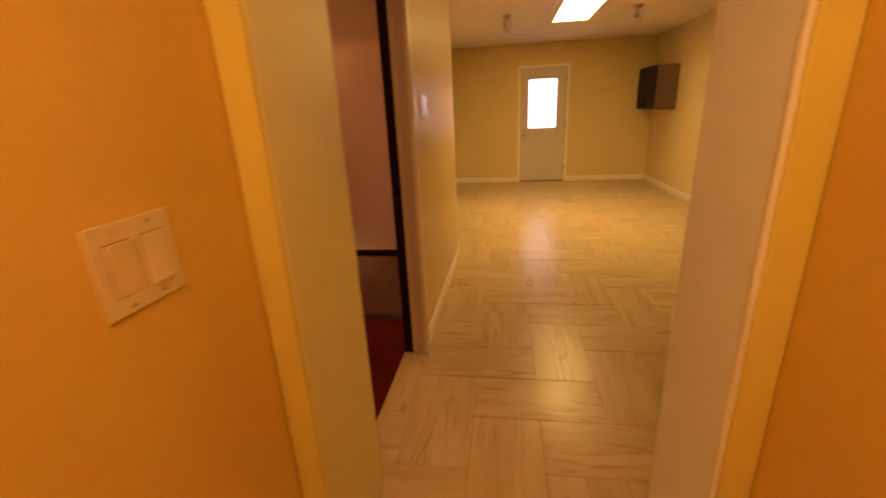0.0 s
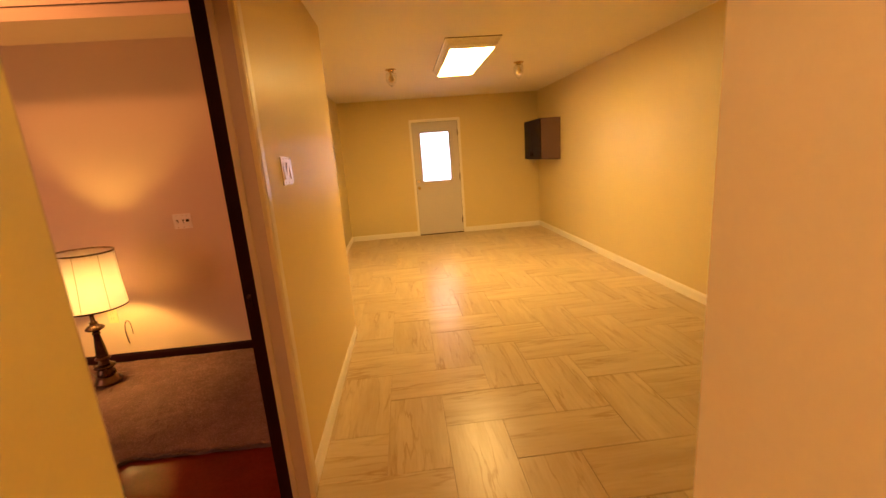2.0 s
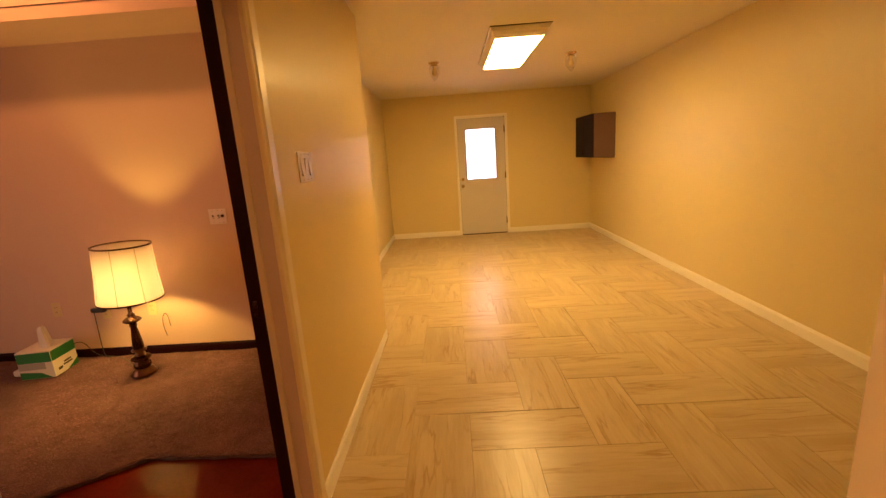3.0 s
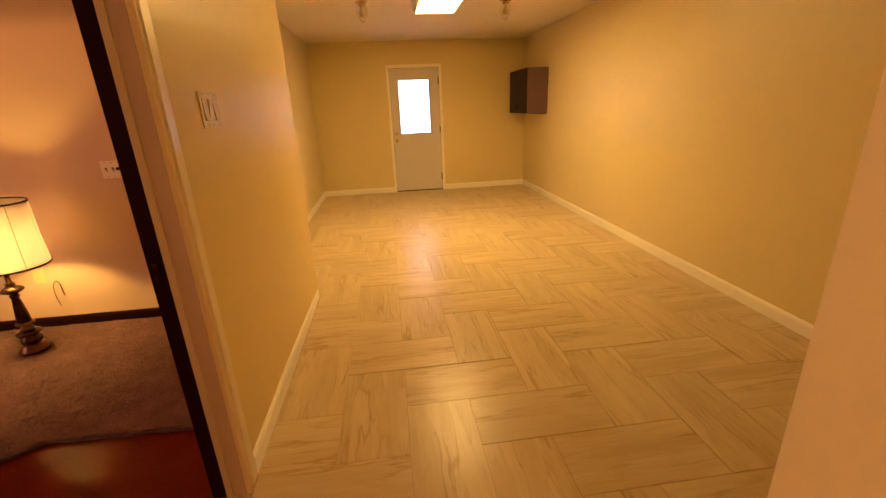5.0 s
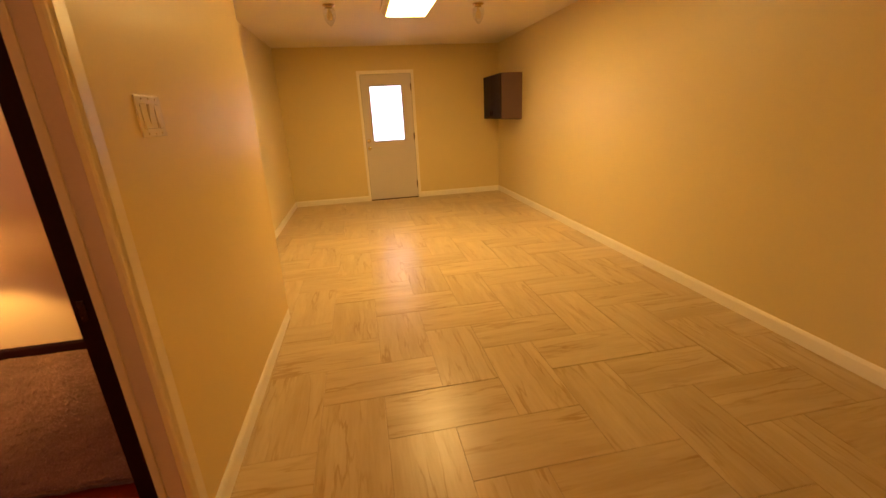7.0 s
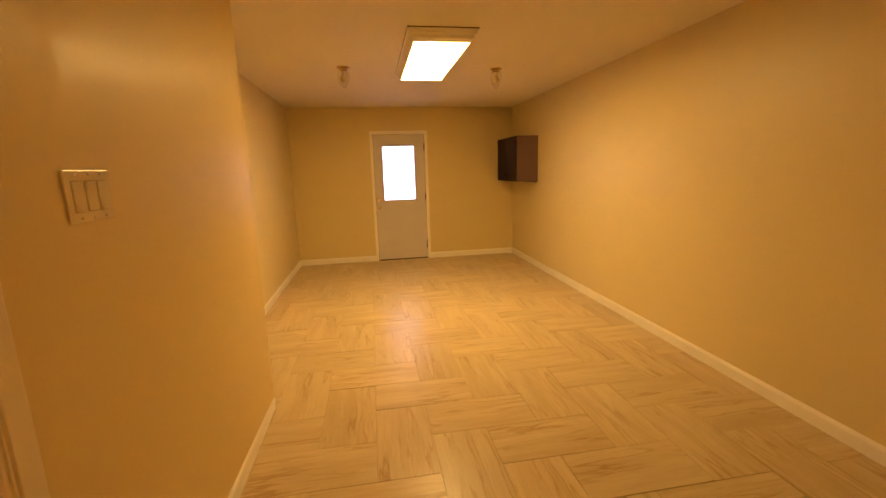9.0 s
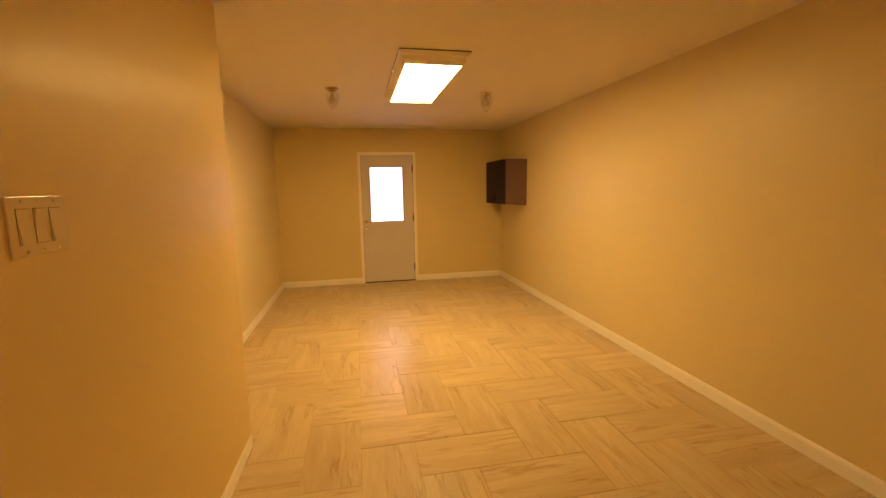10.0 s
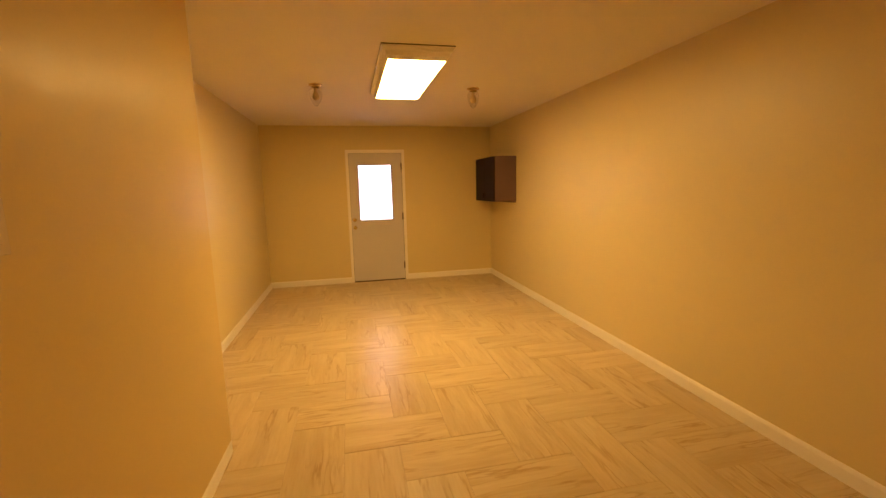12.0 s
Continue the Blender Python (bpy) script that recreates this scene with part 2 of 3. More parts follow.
def lathe(profile, steps=32, centre=(0, 0, 0), bm=None):
    """A turned solid from (radius, z) pairs, upwards or downwards."""
    bm = bm or bmesh.new()
    cx, cy, cz = centre
    rings = []
    for r, z in profile:
        if r < 1e-6:
            rings.append([bm.verts.new((cx, cy, cz + z))])
        else:
            rings.append([bm.verts.new((cx + r * math.cos(2 * math.pi * i / steps), cy + r * math.sin(2 * math.pi * i / steps), cz + z)) for i in range(steps)])
    for a, b in zip(rings, rings[1:]):
        for i in range(steps):
            j = (i + 1) % steps
            if len(a) == 1 and len(b) > 1:
                bm.faces.new((a[0], b[j], b[i]))
            elif len(b) == 1 and len(a) > 1:
                bm.faces.new((a[i], a[j], b[0]))
            elif len(a) > 1:
                bm.faces.new((a[i], a[j], b[j], b[i]))
    bmesh.ops.recalc_face_normals(bm, faces=bm.faces)
    return bm


def extrude_profile(points, start, end, side):
    """A moulding: points are (out, up) from the wall line; side is the way out of the wall."""
    bm = bmesh.new()
    ends = [[bm.verts.new((p[0] + o * side[0], p[1] + o * side[1], p[2] + u)) for o, u in points] for p in (start, end)]
    k = len(points)
    for i in range(k):
        bm.faces.new((ends[0][i], ends[0][(i + 1) % k], ends[1][(i + 1) % k], ends[1][i]))
    bm.faces.new(ends[0][::-1])
    bm.faces.new(ends[1])
    bmesh.ops.recalc_face_normals(bm, faces=bm.faces)
    return bm


def part(name, bm, mat, parent=None, label="", category="", kind="", group="", smooth=False):
    me = bpy.data.meshes.new(name)
    bm.to_mesh(me)
    bm.free()
    if smooth:
        me.polygons.foreach_set("use_smooth", [True] * len(me.polygons))
    me.materials.append(mat)
    ob = new(name, me)
    if parent:
        ob.parent = parent
    return tagged(ob, label, category, group, kind)


def thing(name, place, label, category, group="", kind="", turn=0.0):
    ob = new(name)
    ob.empty_display_size = 0.05
    ob.matrix_world = pose(*place, 0, 0, turn)
    return tagged(ob, label, category, group, kind)


def cord(name, points, radius, mat, parent, label=""):
    cu = bpy.data.curves.new(name, "CURVE")
    cu.dimensions, cu.bevel_depth, cu.bevel_resolution = "3D", radius, 2
    sp = cu.splines.new("NURBS")
    sp.points.add(len(points) - 1)
    for p, q in zip(sp.points, points):
        p.co = (*q, 1)
    sp.use_endpoint_u, sp.order_u = True, 4
    cu.materials.append(mat)
    ob = new(name, cu)
    ob.parent = parent
    return tagged(ob, label)


# ---- plan ----
XE, XW, XR, YN = 2.355, -0.72, -1.22, 6.0   # east wall, partition face, recessed west wall, far wall
YP = 1.68                                    # end of the partition
ZC, ZL = 2.45, 3.0                          # ceilings
Y0, Y1 = -1.108, -0.15                        # opening to the living room
XL = -0.83                                   # the partition's living-room face
YA, YB = -1.595, -1.29                       # thick wall round the entrance
XJ = 0.203                                   # entrance's right jamb
YL = 1.56                                    # living room's back wall
HX0, HX1 = -0.795, 0.27                      # hall


def wall(name, bm, mat, label):
    return part(name, bm, mat, None, label, "wall", "structure")


wall("wall_north", boxes((-1.35, YN, 0, 0.03, YN + 0.15, ZC), (0.885, YN, 0, 2.5, YN + 0.15, ZC), (0.03, YN, 2.06, 0.885, YN + 0.15, ZC)), M_WALL, "butter yellow painted end wall with a half-glazed door")
wall("wall_east", boxes((XE, YB - 0.3, 0, XE + 0.15, YN, ZC)), M_WALL, "long butter yellow painted wall with white baseboard")
wall("wall_west", boxes((XR - 0.12, YP, 0, XR, YN, ZC)), M_WALL, "recessed butter yellow painted side wall")


def bowed_wall(x0, y0, x1, y1, z1, proud, steps=24):
    """A wall along y whose plaster swells gently towards its far end."""
    bm = bmesh.new()
    rows = []
    for i in range(steps + 1):
        y = y0 + (y1 - y0) * i / steps
        swell = proud * max(0.0, (y - y0 - 0.45) / (y1 - y0 - 0.45)) ** 1.4
        rows.append([bm.verts.new(v) for v in ((x0, y, 0), (x1 + swell, y, 0), (x1 + swell, y, z1), (x0, y, z1))])
    for a, b in zip(rows, rows[1:]):
        for k in range(4):
            bm.faces.new((a[k], a[(k + 1) % 4], b[(k + 1) % 4], b[k]))
    bm.faces.new(rows[0][::-1])
    bm.faces.new(rows[-1])
    bmesh.ops.recalc_face_normals(bm, faces=bm.faces)
    return bm


wall("wall_stub", boxes((XL, YA + 0.075, 0, XW, Y0, ZC)), M_ENTRY, "short pale yellow painted wall beside the entrance")
wall("wall_partition", box(bowed_wall(XL, Y1, XW, YP, ZC, 0.012), XL, Y0, 2.08, XW, Y1, ZC), M_GLOSS, "glossy butter yellow painted partition with an opening to the living room")
wall("wall_south", boxes((XJ, YA, 0, XE, YB, ZC), (XW, YA, 2.08, XJ, YB, ZC)), M_JAMB, "thick off-white wall around the entrance opening")
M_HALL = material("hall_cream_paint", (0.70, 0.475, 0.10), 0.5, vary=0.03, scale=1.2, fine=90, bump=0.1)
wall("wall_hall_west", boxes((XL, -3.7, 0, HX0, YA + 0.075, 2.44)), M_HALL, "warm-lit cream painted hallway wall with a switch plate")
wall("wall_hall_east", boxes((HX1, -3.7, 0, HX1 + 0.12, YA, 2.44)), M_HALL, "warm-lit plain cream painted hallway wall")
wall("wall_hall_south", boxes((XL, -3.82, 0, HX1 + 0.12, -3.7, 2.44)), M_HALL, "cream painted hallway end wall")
wall("wall_living_north", boxes((-4.8, YL, 0, XL, YP, ZL)), M_LWALL, "pinkish beige painted living room wall with dark baseboard")
# The opening in this wall is guessed, cut for the added daylight.
wall("wall_living_west", boxes((-4.92, -3.8, 0, -4.8, -1.45, ZL), (-4.92, -0.40, 0, -4.8, YP, ZL), (-4.92, -1.45, 0, -4.8, -0.40, 0.2), (-4.92, -1.45, 2.1, -4.8, -0.40, ZL)), M_LWALL, "pinkish beige living room wall with a guessed window opening")
wall("wall_living_south", boxes((-4.8, -3.92, 0, XL, -3.8, ZL)), M_LWALL, "pinkish beige painted living room wall")
wall("wall_living_east", boxes((XL, -3.92, 2.55, XL + 0.1, YL, ZL)), M_LWALL, "pinkish beige upper wall above the opening")
wall("wall_return", boxes((-1.25, YP - 0.002, 0, XW + 0.012, YP + 0.004, ZC)), M_WALL, "butter yellow painted end of the partition")
# Guessed frame out of view, set around the added daylight lamp.
part("guessed_window", boxes((-4.90, -1.45, 0.2, -4.85, -1.40, 2.1), (-4.90, -0.45, 0.2, -4.85, -0.40, 2.1), (-4.90, -1.40, 0.2, -4.85, -0.45, 0.25), (-4.90, -1.40, 2.05, -4.85, -0.45, 2.1)), M_TRIM, None, "guessed large white framed window, out of view", "window", "structure")
part("ceiling", boxes((-1.35, YA, ZC, XE + 0.15, YN + 0.15, ZC + 0.1)), M_CEIL, None, "off-white flat painted ceiling", "ceiling", "structure")
part("ceiling", boxes((XL, -3.82, 2.44, HX1 + 0.12, YA, 2.54)), M_CEIL, None, "off-white hallway ceiling", "ceiling", "structure")
part("ceiling", boxes((-4.92, -3.92, ZL, XL, YL, ZL + 0.1)), M_CEIL, None, "off-white living room ceiling", "ceiling", "structure")
part("soffit", boxes((-4.8, 1.10, 2.387, XL, YL, ZL)), M_LWALL, None, "painted soffit box above the living room wall", "soffit", "structure")
part("trim", boxes((-4.8, 1.095, 2.459, XL, 1.0995, 2.464)), M_GAPBROWN, None, "thin dark line along the soffit", "trim", "structure")

# floors
floor = part("floor", boxes((-1.34, -3.82, -0.12, XE + 0.1, YN + 0.15, -0.003)), M_GROUT, None, "herringbone floor of streaked beige tiles with brown grout", "floor", "structure")
part("living_floor", boxes((-4.9, -3.9, -0.1, -0.852, YL, 0.001)), M_REDWOOD, None, "glossy dark red hardwood floor", "floor", "structure")

# baseboards
BASE = [(0, 0), (0.014, 0), (0.014, 0.070), (0.010, 0.082), (0.005, 0.090), (0, 0.090)]


def baseboard(start, end, side, mat=None, label="white painted baseboard with a rounded top"):
    part("baseboard", extrude_profile(BASE, start, end, side), mat or M_TRIM, None, label, "baseboard", "structure")


baseboard((XE, YB, 0), (XE, YN, 0), (-1, 0))
baseboard((0.914, YN, 0), (XE - 0.014, YN, 0), (0, -1))
baseboard((XR + 0.014, YN, 0), (0.0, YN, 0), (0, -1))
baseboard((XR, YP, 0), (XR, YN, 0), (1, 0))
baseboard((XW, -0.05, 0), (XW, YP, 0), (1, 0))
baseboard((-4.8, YL, 0), (XL, YL, 0), (0, -1), M_DARKWOOD, "dark stained wooden baseboard")
baseboard((XL, -0.06, 0), (XL, YL - 0.014, 0), (-1, 0), M_DARKWOOD, "dark stained wooden baseboard")

# casings and jambs of the opening to the living room
CASE = 0.105
for inner, s in ((Y1, 1),):
    prof = [(0, 0), (0.014, 0), (0.019, 0.004 * s), (0.020, 0.012 * s), (0.014, 0.018 * s), (0.017, 0.024 * s), (0.013, 0.032 * s), (0.016, 0.040 * s), (0.012, 0.095 * s), (0.006, CASE * s), (0, CASE * s)]
    bm = bmesh.new()
    ends = [[bm.verts.new((XW + o, inner + v, z)) for o, v in prof] for z in (0, 2.08 + CASE)]
    for i in range(len(prof)):
        j = (i + 1) % len(prof)
        bm.faces.new((ends[0][i], ends[0][j], ends[1][j], ends[1][i]))
    bm.faces.new(ends[0]), bm.faces.new(ends[1])
    bmesh.ops.recalc_face_normals(bm, faces=bm.faces)
    part("trim", bm, M_FRAME, None, "moulded cream door casing", "trim", "structure")
part("trim", boxes((XW, Y0, 2.08, XW + 0.014, Y1, 2.08 + CASE)), M_FRAME, None, "moulded cream door casing", "trim", "structure")
# painted half of the jambs, then the dark wood half with its own casing on the living-room side
for y, s in ((Y1, -1), (Y0, 1)):
    a, b = sorted((y, y + s * 0.003))
    part("jamb", boxes((-0.793, a, 0, XW - 0.0005, b, 2.08)), M_REVEAL, None, "painted door jamb", "trim", "structure")
    a, b = sorted((y + s * 0.003, y + s * 0.011))
    part("jamb", boxes((-0.7925, a, 0, -0.768, b, 2.08), bevel=0.003), M_STOP, None, "cream stop bead on the painted door jamb", "trim", "structure")
    a, b = sorted((y, y + s * 0.005))
    part("jamb", boxes((-0.845, a, 0, -0.793, b, 2.08)), M_DARKWOOD, None, "dark stained wooden door jamb", "trim", "structure")
    a, b = sorted((y - s * 0.001, y - s * 0.07))
    part("trim", boxes((-0.845, a, 0, XL - 0.0005, b, 2.14), bevel=0.003), M_DARKWOOD, None, "dark stained wooden door casing", "trim", "structure")
part("trim", boxes((-0.852, Y0, 2.08, XL, Y1, 2.14)), M_DARKWOOD, None, "dark stained wooden door casing", "trim", "structure")
part("jamb", boxes((-0.852, Y0 + 0.006, 2.062, XW, Y1 - 0.006, 2.08)), M_REVEAL, None, "painted head jamb", "trim", "structure")
part("strike_plate", boxes((-0.834, Y1 - 0.007, 0.915, -0.814, Y1 - 0.005, 0.975)), M_BRONZE, None, "small bronze strike plate on the dark jamb", "strike plate", "", "")

# entrance casing, hall side
for name, r in (("trim", (HX0 + 0.003, YA + 0.058, 0, XW - 0.003, YA + 0.075, 2.14)), ("trim", (XJ + 0.004, YA - 0.016, 0, HX1 - 0.001, YA, 2.14))):
    part(name, boxes(r, bevel=0.004), M_CASING, None, "flat yellow painted casing at the hallway entrance", "trim", "structure")
part("trim", boxes((XJ - 0.006, YA - 0.010, 0, XJ + 0.006, YA + 0.004, 2.08), bevel=0.004), M_TRIM, None, "rounded bead along the entrance jamb", "trim", "structure")


# ---- far door ----
def build_door():
    d = thing("door_1", (0, YN, 0), "closed grey half-glazed exterior door in a white casing", "door", "", "structure")
    yf, yb = 0.012, 0.056
    x0, x1, z0, z1 = 0.050, 0.865, 0.016, 2.036
    gx0, gx1, gz0, gz1 = 0.183, 0.702, 0.994, 1.860
    part("slab", boxes((x0, yf, z0, gx0, yb, z1), (gx1, yf, z0, x1, yb, z1), (gx0, yf, z0, gx1, yb, gz0), (gx0, yf, gz1, gx1, yb, z1)), M_DOOR, d, "grey painted steel door leaf")
    f = 0.018
    part("window_frame", boxes((gx0 - f, yf - 0.008, gz0 - f, gx0, yf, gz1 + f), (gx1, yf - 0.008, gz0 - f, gx1 + f, yf, gz1 + f), (gx0, yf - 0.008, gz0 - f, gx1, yf, gz0), (gx0, yf - 0.008, gz1, gx1, yf, gz1 + f), bevel=0.002), M_DOOR, d)
    pane = part("pane", boxes((gx0, yf + 0.012, gz0, gx1, yf + 0.018, gz1)), M_GLASS, d, "clear glass pane glowing with daylight")
    pane.visible_shadow = False
    part("edge_strip", boxes((gx0, yf - 0.004, gz0, gx0 + 0.007, yf + 0.010, gz1), (gx1 - 0.007, yf - 0.004, gz0, gx1, yf + 0.010, gz1), (gx0 + 0.007, yf - 0.004, gz0, gx1 - 0.007, yf + 0.010, gz0 + 0.007), (gx0 + 0.007, yf - 0.004, gz1 - 0.007, gx1 - 0.007, yf + 0.010, gz1)), M_SHADOWGAP, d, "dark glazing gasket")
    case = 0.046
    part("casing", boxes((0.0, -0.014, 0, case, -0.0005, 2.09), (0.868, -0.014, 0, 0.914, -0.0005, 2.09), (case, -0.014, 2.044, 0.868, -0.0005, 2.09), bevel=0.003), M_TRIM, d, "white painted door casing")
    part("jamb", boxes((0.030, 0.0005, 0, 0.046, 0.14, 2.06), (0.869, 0.0005, 0, 0.885, 0.14, 2.06), (0.046, 0.0005, 2.040, 0.869, 0.14, 2.06)), M_TRIM, d)
    part("weatherstrip", boxes((0.046, yf + 0.004, 0.01, 0.0505, yf + 0.03, 2.04), (0.8645, yf + 0.004, 0.01, 0.869, yf + 0.03, 2.04), (0.0505, yf + 0.012, 2.0355, 0.8645, yf + 0.03, 2.0405)), M_SHADOWGAP, d, "dark rubber weatherstrip")
    part("threshold", boxes((0.046, -0.004, 0, 0.869, 0.13, 0.014), bevel=0.003), M_BRONZE, d, "dark metal threshold")
    for z in (0.24, 1.04, 1.83):
        h = part("hinge", boxes((0.852, -0.012, z - 0.055, 0.880, 0.011, z + 0.055), bevel=0.003), M_BRONZE, d, "dark bronze hinge")
    k = lathe([(0.030, 0), (0.030, 0.006), (0.012, 0.010), (0.011, 0.030), (0.022, 0.038), (0.028, 0.050), (0.024, 0.062), (0.012, 0.068), (0, 0.069)], 24)
    knob = part("knob", k, M_BRASS, d, "polished brass door knob", smooth=True)
    knob.matrix_local = pose(0.098, yf, 0.885, 90)
    k = lathe([(0.030, 0), (0.030, 0.006), (0.024, 0.014), (0.018, 0.016), (0, 0.016)], 24)
    bolt = part("deadbolt", k, M_BRASS, d, "round brass deadbolt rose", smooth=True)
    bolt.matrix_local = pose(0.098, yf, 1.005, 90)
    t = part("thumb_turn", boxes((0.094, yf - 0.032, 0.990, 0.102, yf - 0.014, 1.020), bevel=0.002), M_BRASS, d)
    return d


build_door()
part("backdrop", boxes((-2.0, 7.4, -0.2, 3.2, 7.42, 3.2)), M_OUTSIDE, None, "overexposed daylight outside the door", "backdrop", "structure")


# ---- ceiling light ----
def build_fixture():
    c = thing("ceiling_light", (0.55, 2.92, ZC), "lit rectangular fluorescent ceiling light with a stepped cream frame", "ceiling light")
    steps = [(0.255, 0.735, -0.0065), (0.255, 0.735, -0.014), (0.243, 0.722, -0.018), (0.240, 0.718, -0.034), (0.226, 0.700, -0.042), (0.222, 0.694, -0.062), (0.206, 0.655, -0.078), (0.203, 0.645, -0.078)]
    bm = bmesh.new()
    rings = [[bm.verts.new((sx * a, sy * b, z)) for sx, sy in ((-1, -1), (1, -1), (1, 1), (-1, 1))] for a, b, z in steps]
    for p, q in zip(rings, rings[1:]):
        for i in range(4):
            bm.faces.new((p[i], q[i], q[(i + 1) % 4], p[(i + 1) % 4]))
    bmesh.ops.recalc_face_normals(bm, faces=bm.faces)
    part("frame", bm, M_TRIM, c, "stepped cream painted frame")
    # Brown sheet stands in for the shadow line above the frame, closing the gap.
    part("edge_strip", boxes((-0.2565, -0.738, -0.0065, 0.2565, 0.736, -0.0005)), M_GAPBROWN, c, "brown strip painted as the shadow line between frame and ceiling")
    part("diffuser", boxes((-0.203, -0.645, -0.080, 0.203, 0.645, -0.068)), M_DIFFUSER, c, "glowing white acrylic diffuser")
    part("latch", boxes((-0.262, -0.30, -0.030, -0.2555, -0.24, -0.012)), M_BRASS, c, "small brass latch")
    return c


build_fixture()


def build_small_light(place, group):
    c = thing("flush_ceiling_light", place, "small unlit ceiling light with pointed clear glass shade, brass base", "ceiling light", group)
    part("canopy", lathe([(0, 0), (0.060, 0), (0.062, -0.007), (0.056, -0.011), (0.034, -0.014), (0.032, -0.030), (0.042, -0.034), (0.030, -0.036), (0, -0.036)], 28), M_MIDBRASS, c, "round brass canopy", smooth=True)
    outer = [(0.040, -0.034), (0.054, -0.052), (0.060, -0.080), (0.056, -0.110), (0.044, -0.140), (0.026, -0.168), (0.010, -0.186), (0.0, -0.192)]
    inner = [(max(0, r - 0.003), z + 0.002) for r, z in outer]
    part("shade", lathe(outer + inner[::-1], 28), M_LAMPGLASS, c, "pointed clear glass shade", smooth=True)
    part("bulb", lathe([(0.012, -0.036), (0.013, -0.066), (0.024, -0.090), (0.028, -0.112), (0.020, -0.134), (0, -0.142)], 20), M_PLASTIC, c, "unlit frosted bulb", smooth=True)
    return c


small = build_small_light((-0.215, 3.40, ZC), "pair of small ceiling lights")
copy_thing(small, pose(1.290, 3.40, ZC))


# ---- wall cabinet ----
def build_cabinet():
    c = thing("wall_cabinet", (XE, 4.88, 1.265), "dark brown two-door wall cabinet hung in the corner", "cabinet")
    w, l, h = 0.335, 0.86, 0.637
    part("body", boxes((-w + 0.020, 0, 0, -0.001, l, h), bevel=0.002), M_CABSIDE, c, "mauve brown laminate cabinet body")
    for i in range(2):
        y0 = i * l / 2 + 0.002
        d = part("door", boxes((-w, y0, 0.002, -w + 0.018, y0 + l / 2 - 0.004, h - 0.002), bevel=0.002), M_CABFRONT, c, "near-black cabinet door")
        hy = y0 + (l / 2 - 0.045 if i == 0 else 0.037)
        part("knob", boxes((-w - 0.016, hy, 0.05, -w, hy + 0.008, 0.12), bevel=0.002), M_BRONZE, d, "dark metal cabinet handle")
    # Laminate strip added as the shadow line below the cabinet.
    part("shadow_strip", boxes((-0.05, 0.02, -0.02, -0.001, l - 0.02, 0)), M_CABSIDE, c)
    return c


build_cabinet()


# ---- wall plates ----
def build_switches(name, place, turn, gangs, w, h, label, states):
    """A plate in the local xz plane that faces -y."""
    p = thing(name, place, label, "light switch", "", "", turn)
    part("plate", boxes((-w / 2, -0.006, -h / 2, w / 2, -0.0005, h / 2), bevel=0.002), M_PLASTIC, p, "ivory plastic cover plate")
    pitch = 0.046 * w / 0.165 * 3 / 3 if gangs == 3 else 0.046 * w / 0.115
    for g in range(gangs):
        x = (g - (gangs - 1) / 2) * pitch
        rw, rh = pitch * 0.36, h * 0.29
        part("gap", boxes((x - rw - 0.0010, -0.0066, -rh - 0.0010, x + rw + 0.0010, -0.0055, rh + 0.0010)), M_GAPBROWN, p)
        bm = bmesh.new()
        d0, d1 = (-0.013, -0.007) if states[g] else (-0.007, -0.013)
        vs = [bm.verts.new(c) for c in ((x - rw, -0.006, -rh), (x + rw, -0.006, -rh), (x + rw, -0.006, rh), (x - rw, -0.006, rh), (x - rw, d0, -rh), (x + rw, d0, -rh), (x + rw, -0.0085, 0), (x - rw, -0.0085, 0), (x + rw, d1, rh), (x - rw, d1, rh))]
        for q in ((4, 5, 6, 7), (7, 6, 8, 9), (0, 1, 5, 4), (3, 9, 8, 2), (0, 4, 7, 9, 3), (1, 2, 8, 6, 5), (0, 3, 2, 1)):
            bm.faces.new([vs[i] for i in q])
        bmesh.ops.recalc_face_normals(bm, faces=bm.faces)
        part("rocker", bm, M_PLASTIC, p, "ivory rocker switch")
        for z in (-h * 0.42, h * 0.42):
            s = part("screw", lathe([(0.0033, 0), (0.0033, 0.0012), (0, 0.0016)], 12), M_BRASS, p)
            s.matrix_local = pose(x, -0.006, z, 90)
    return p


build_switches("switch_plate", (XW, 0.262, 1.432), 90, 3, 0.172, 0.127, "ivory three-gang rocker switch plate on the glossy yellow wall", (1, 0, 1))
build_switches("switch_plate", (HX0, -1.822, 1.213), 90, 2, 0.150, 0.138, "ivory two-gang rocker switch plate on the hallway wall", (0, 1))


def build_dimmer_plate(place):
    p = thing("switch_plate", place, "pale plate with two toggles and dark knob on beige wall", "light switch")
    part("plate", boxes((-0.066, -0.006, -0.057, 0.066, -0.0005, 0.057), bevel=0.002), M_PALE, p, "pale plastic cover plate")
    for x in (-0.036, 0.006):
        part("slot", boxes((x - 0.007, -0.0068, -0.013, x + 0.007, -0.0055, 0.013)), M_GAPBROWN, p)
        part("toggle", boxes((x - 0.004, -0.018, -0.010, x + 0.004, -0.0065, 0.000), bevel=0.0015), M_PALE, p, "small ivory toggle")
    knob = part("knob", lathe([(0, 0), (0.011, 0), (0.010, 0.012), (0, 0.013)], 20), M_BRONZE, p, "dark round dimmer knob", smooth=True)
    knob.matrix_local = pose(0.040, -0.006, 0.004, 90)
    for x in (-0.036, 0.006, 0.040):
        for z in (-0.045, 0.045):
            sc = part("screw", lathe([(0.0033, 0), (0.0033, 0.0012), (0, 0.0016)], 12), M_BRASS, p)
            sc.matrix_local = pose(x, -0.006, z, 90)
    return p


build_dimmer_plate((-1.88, YL, 1.105))


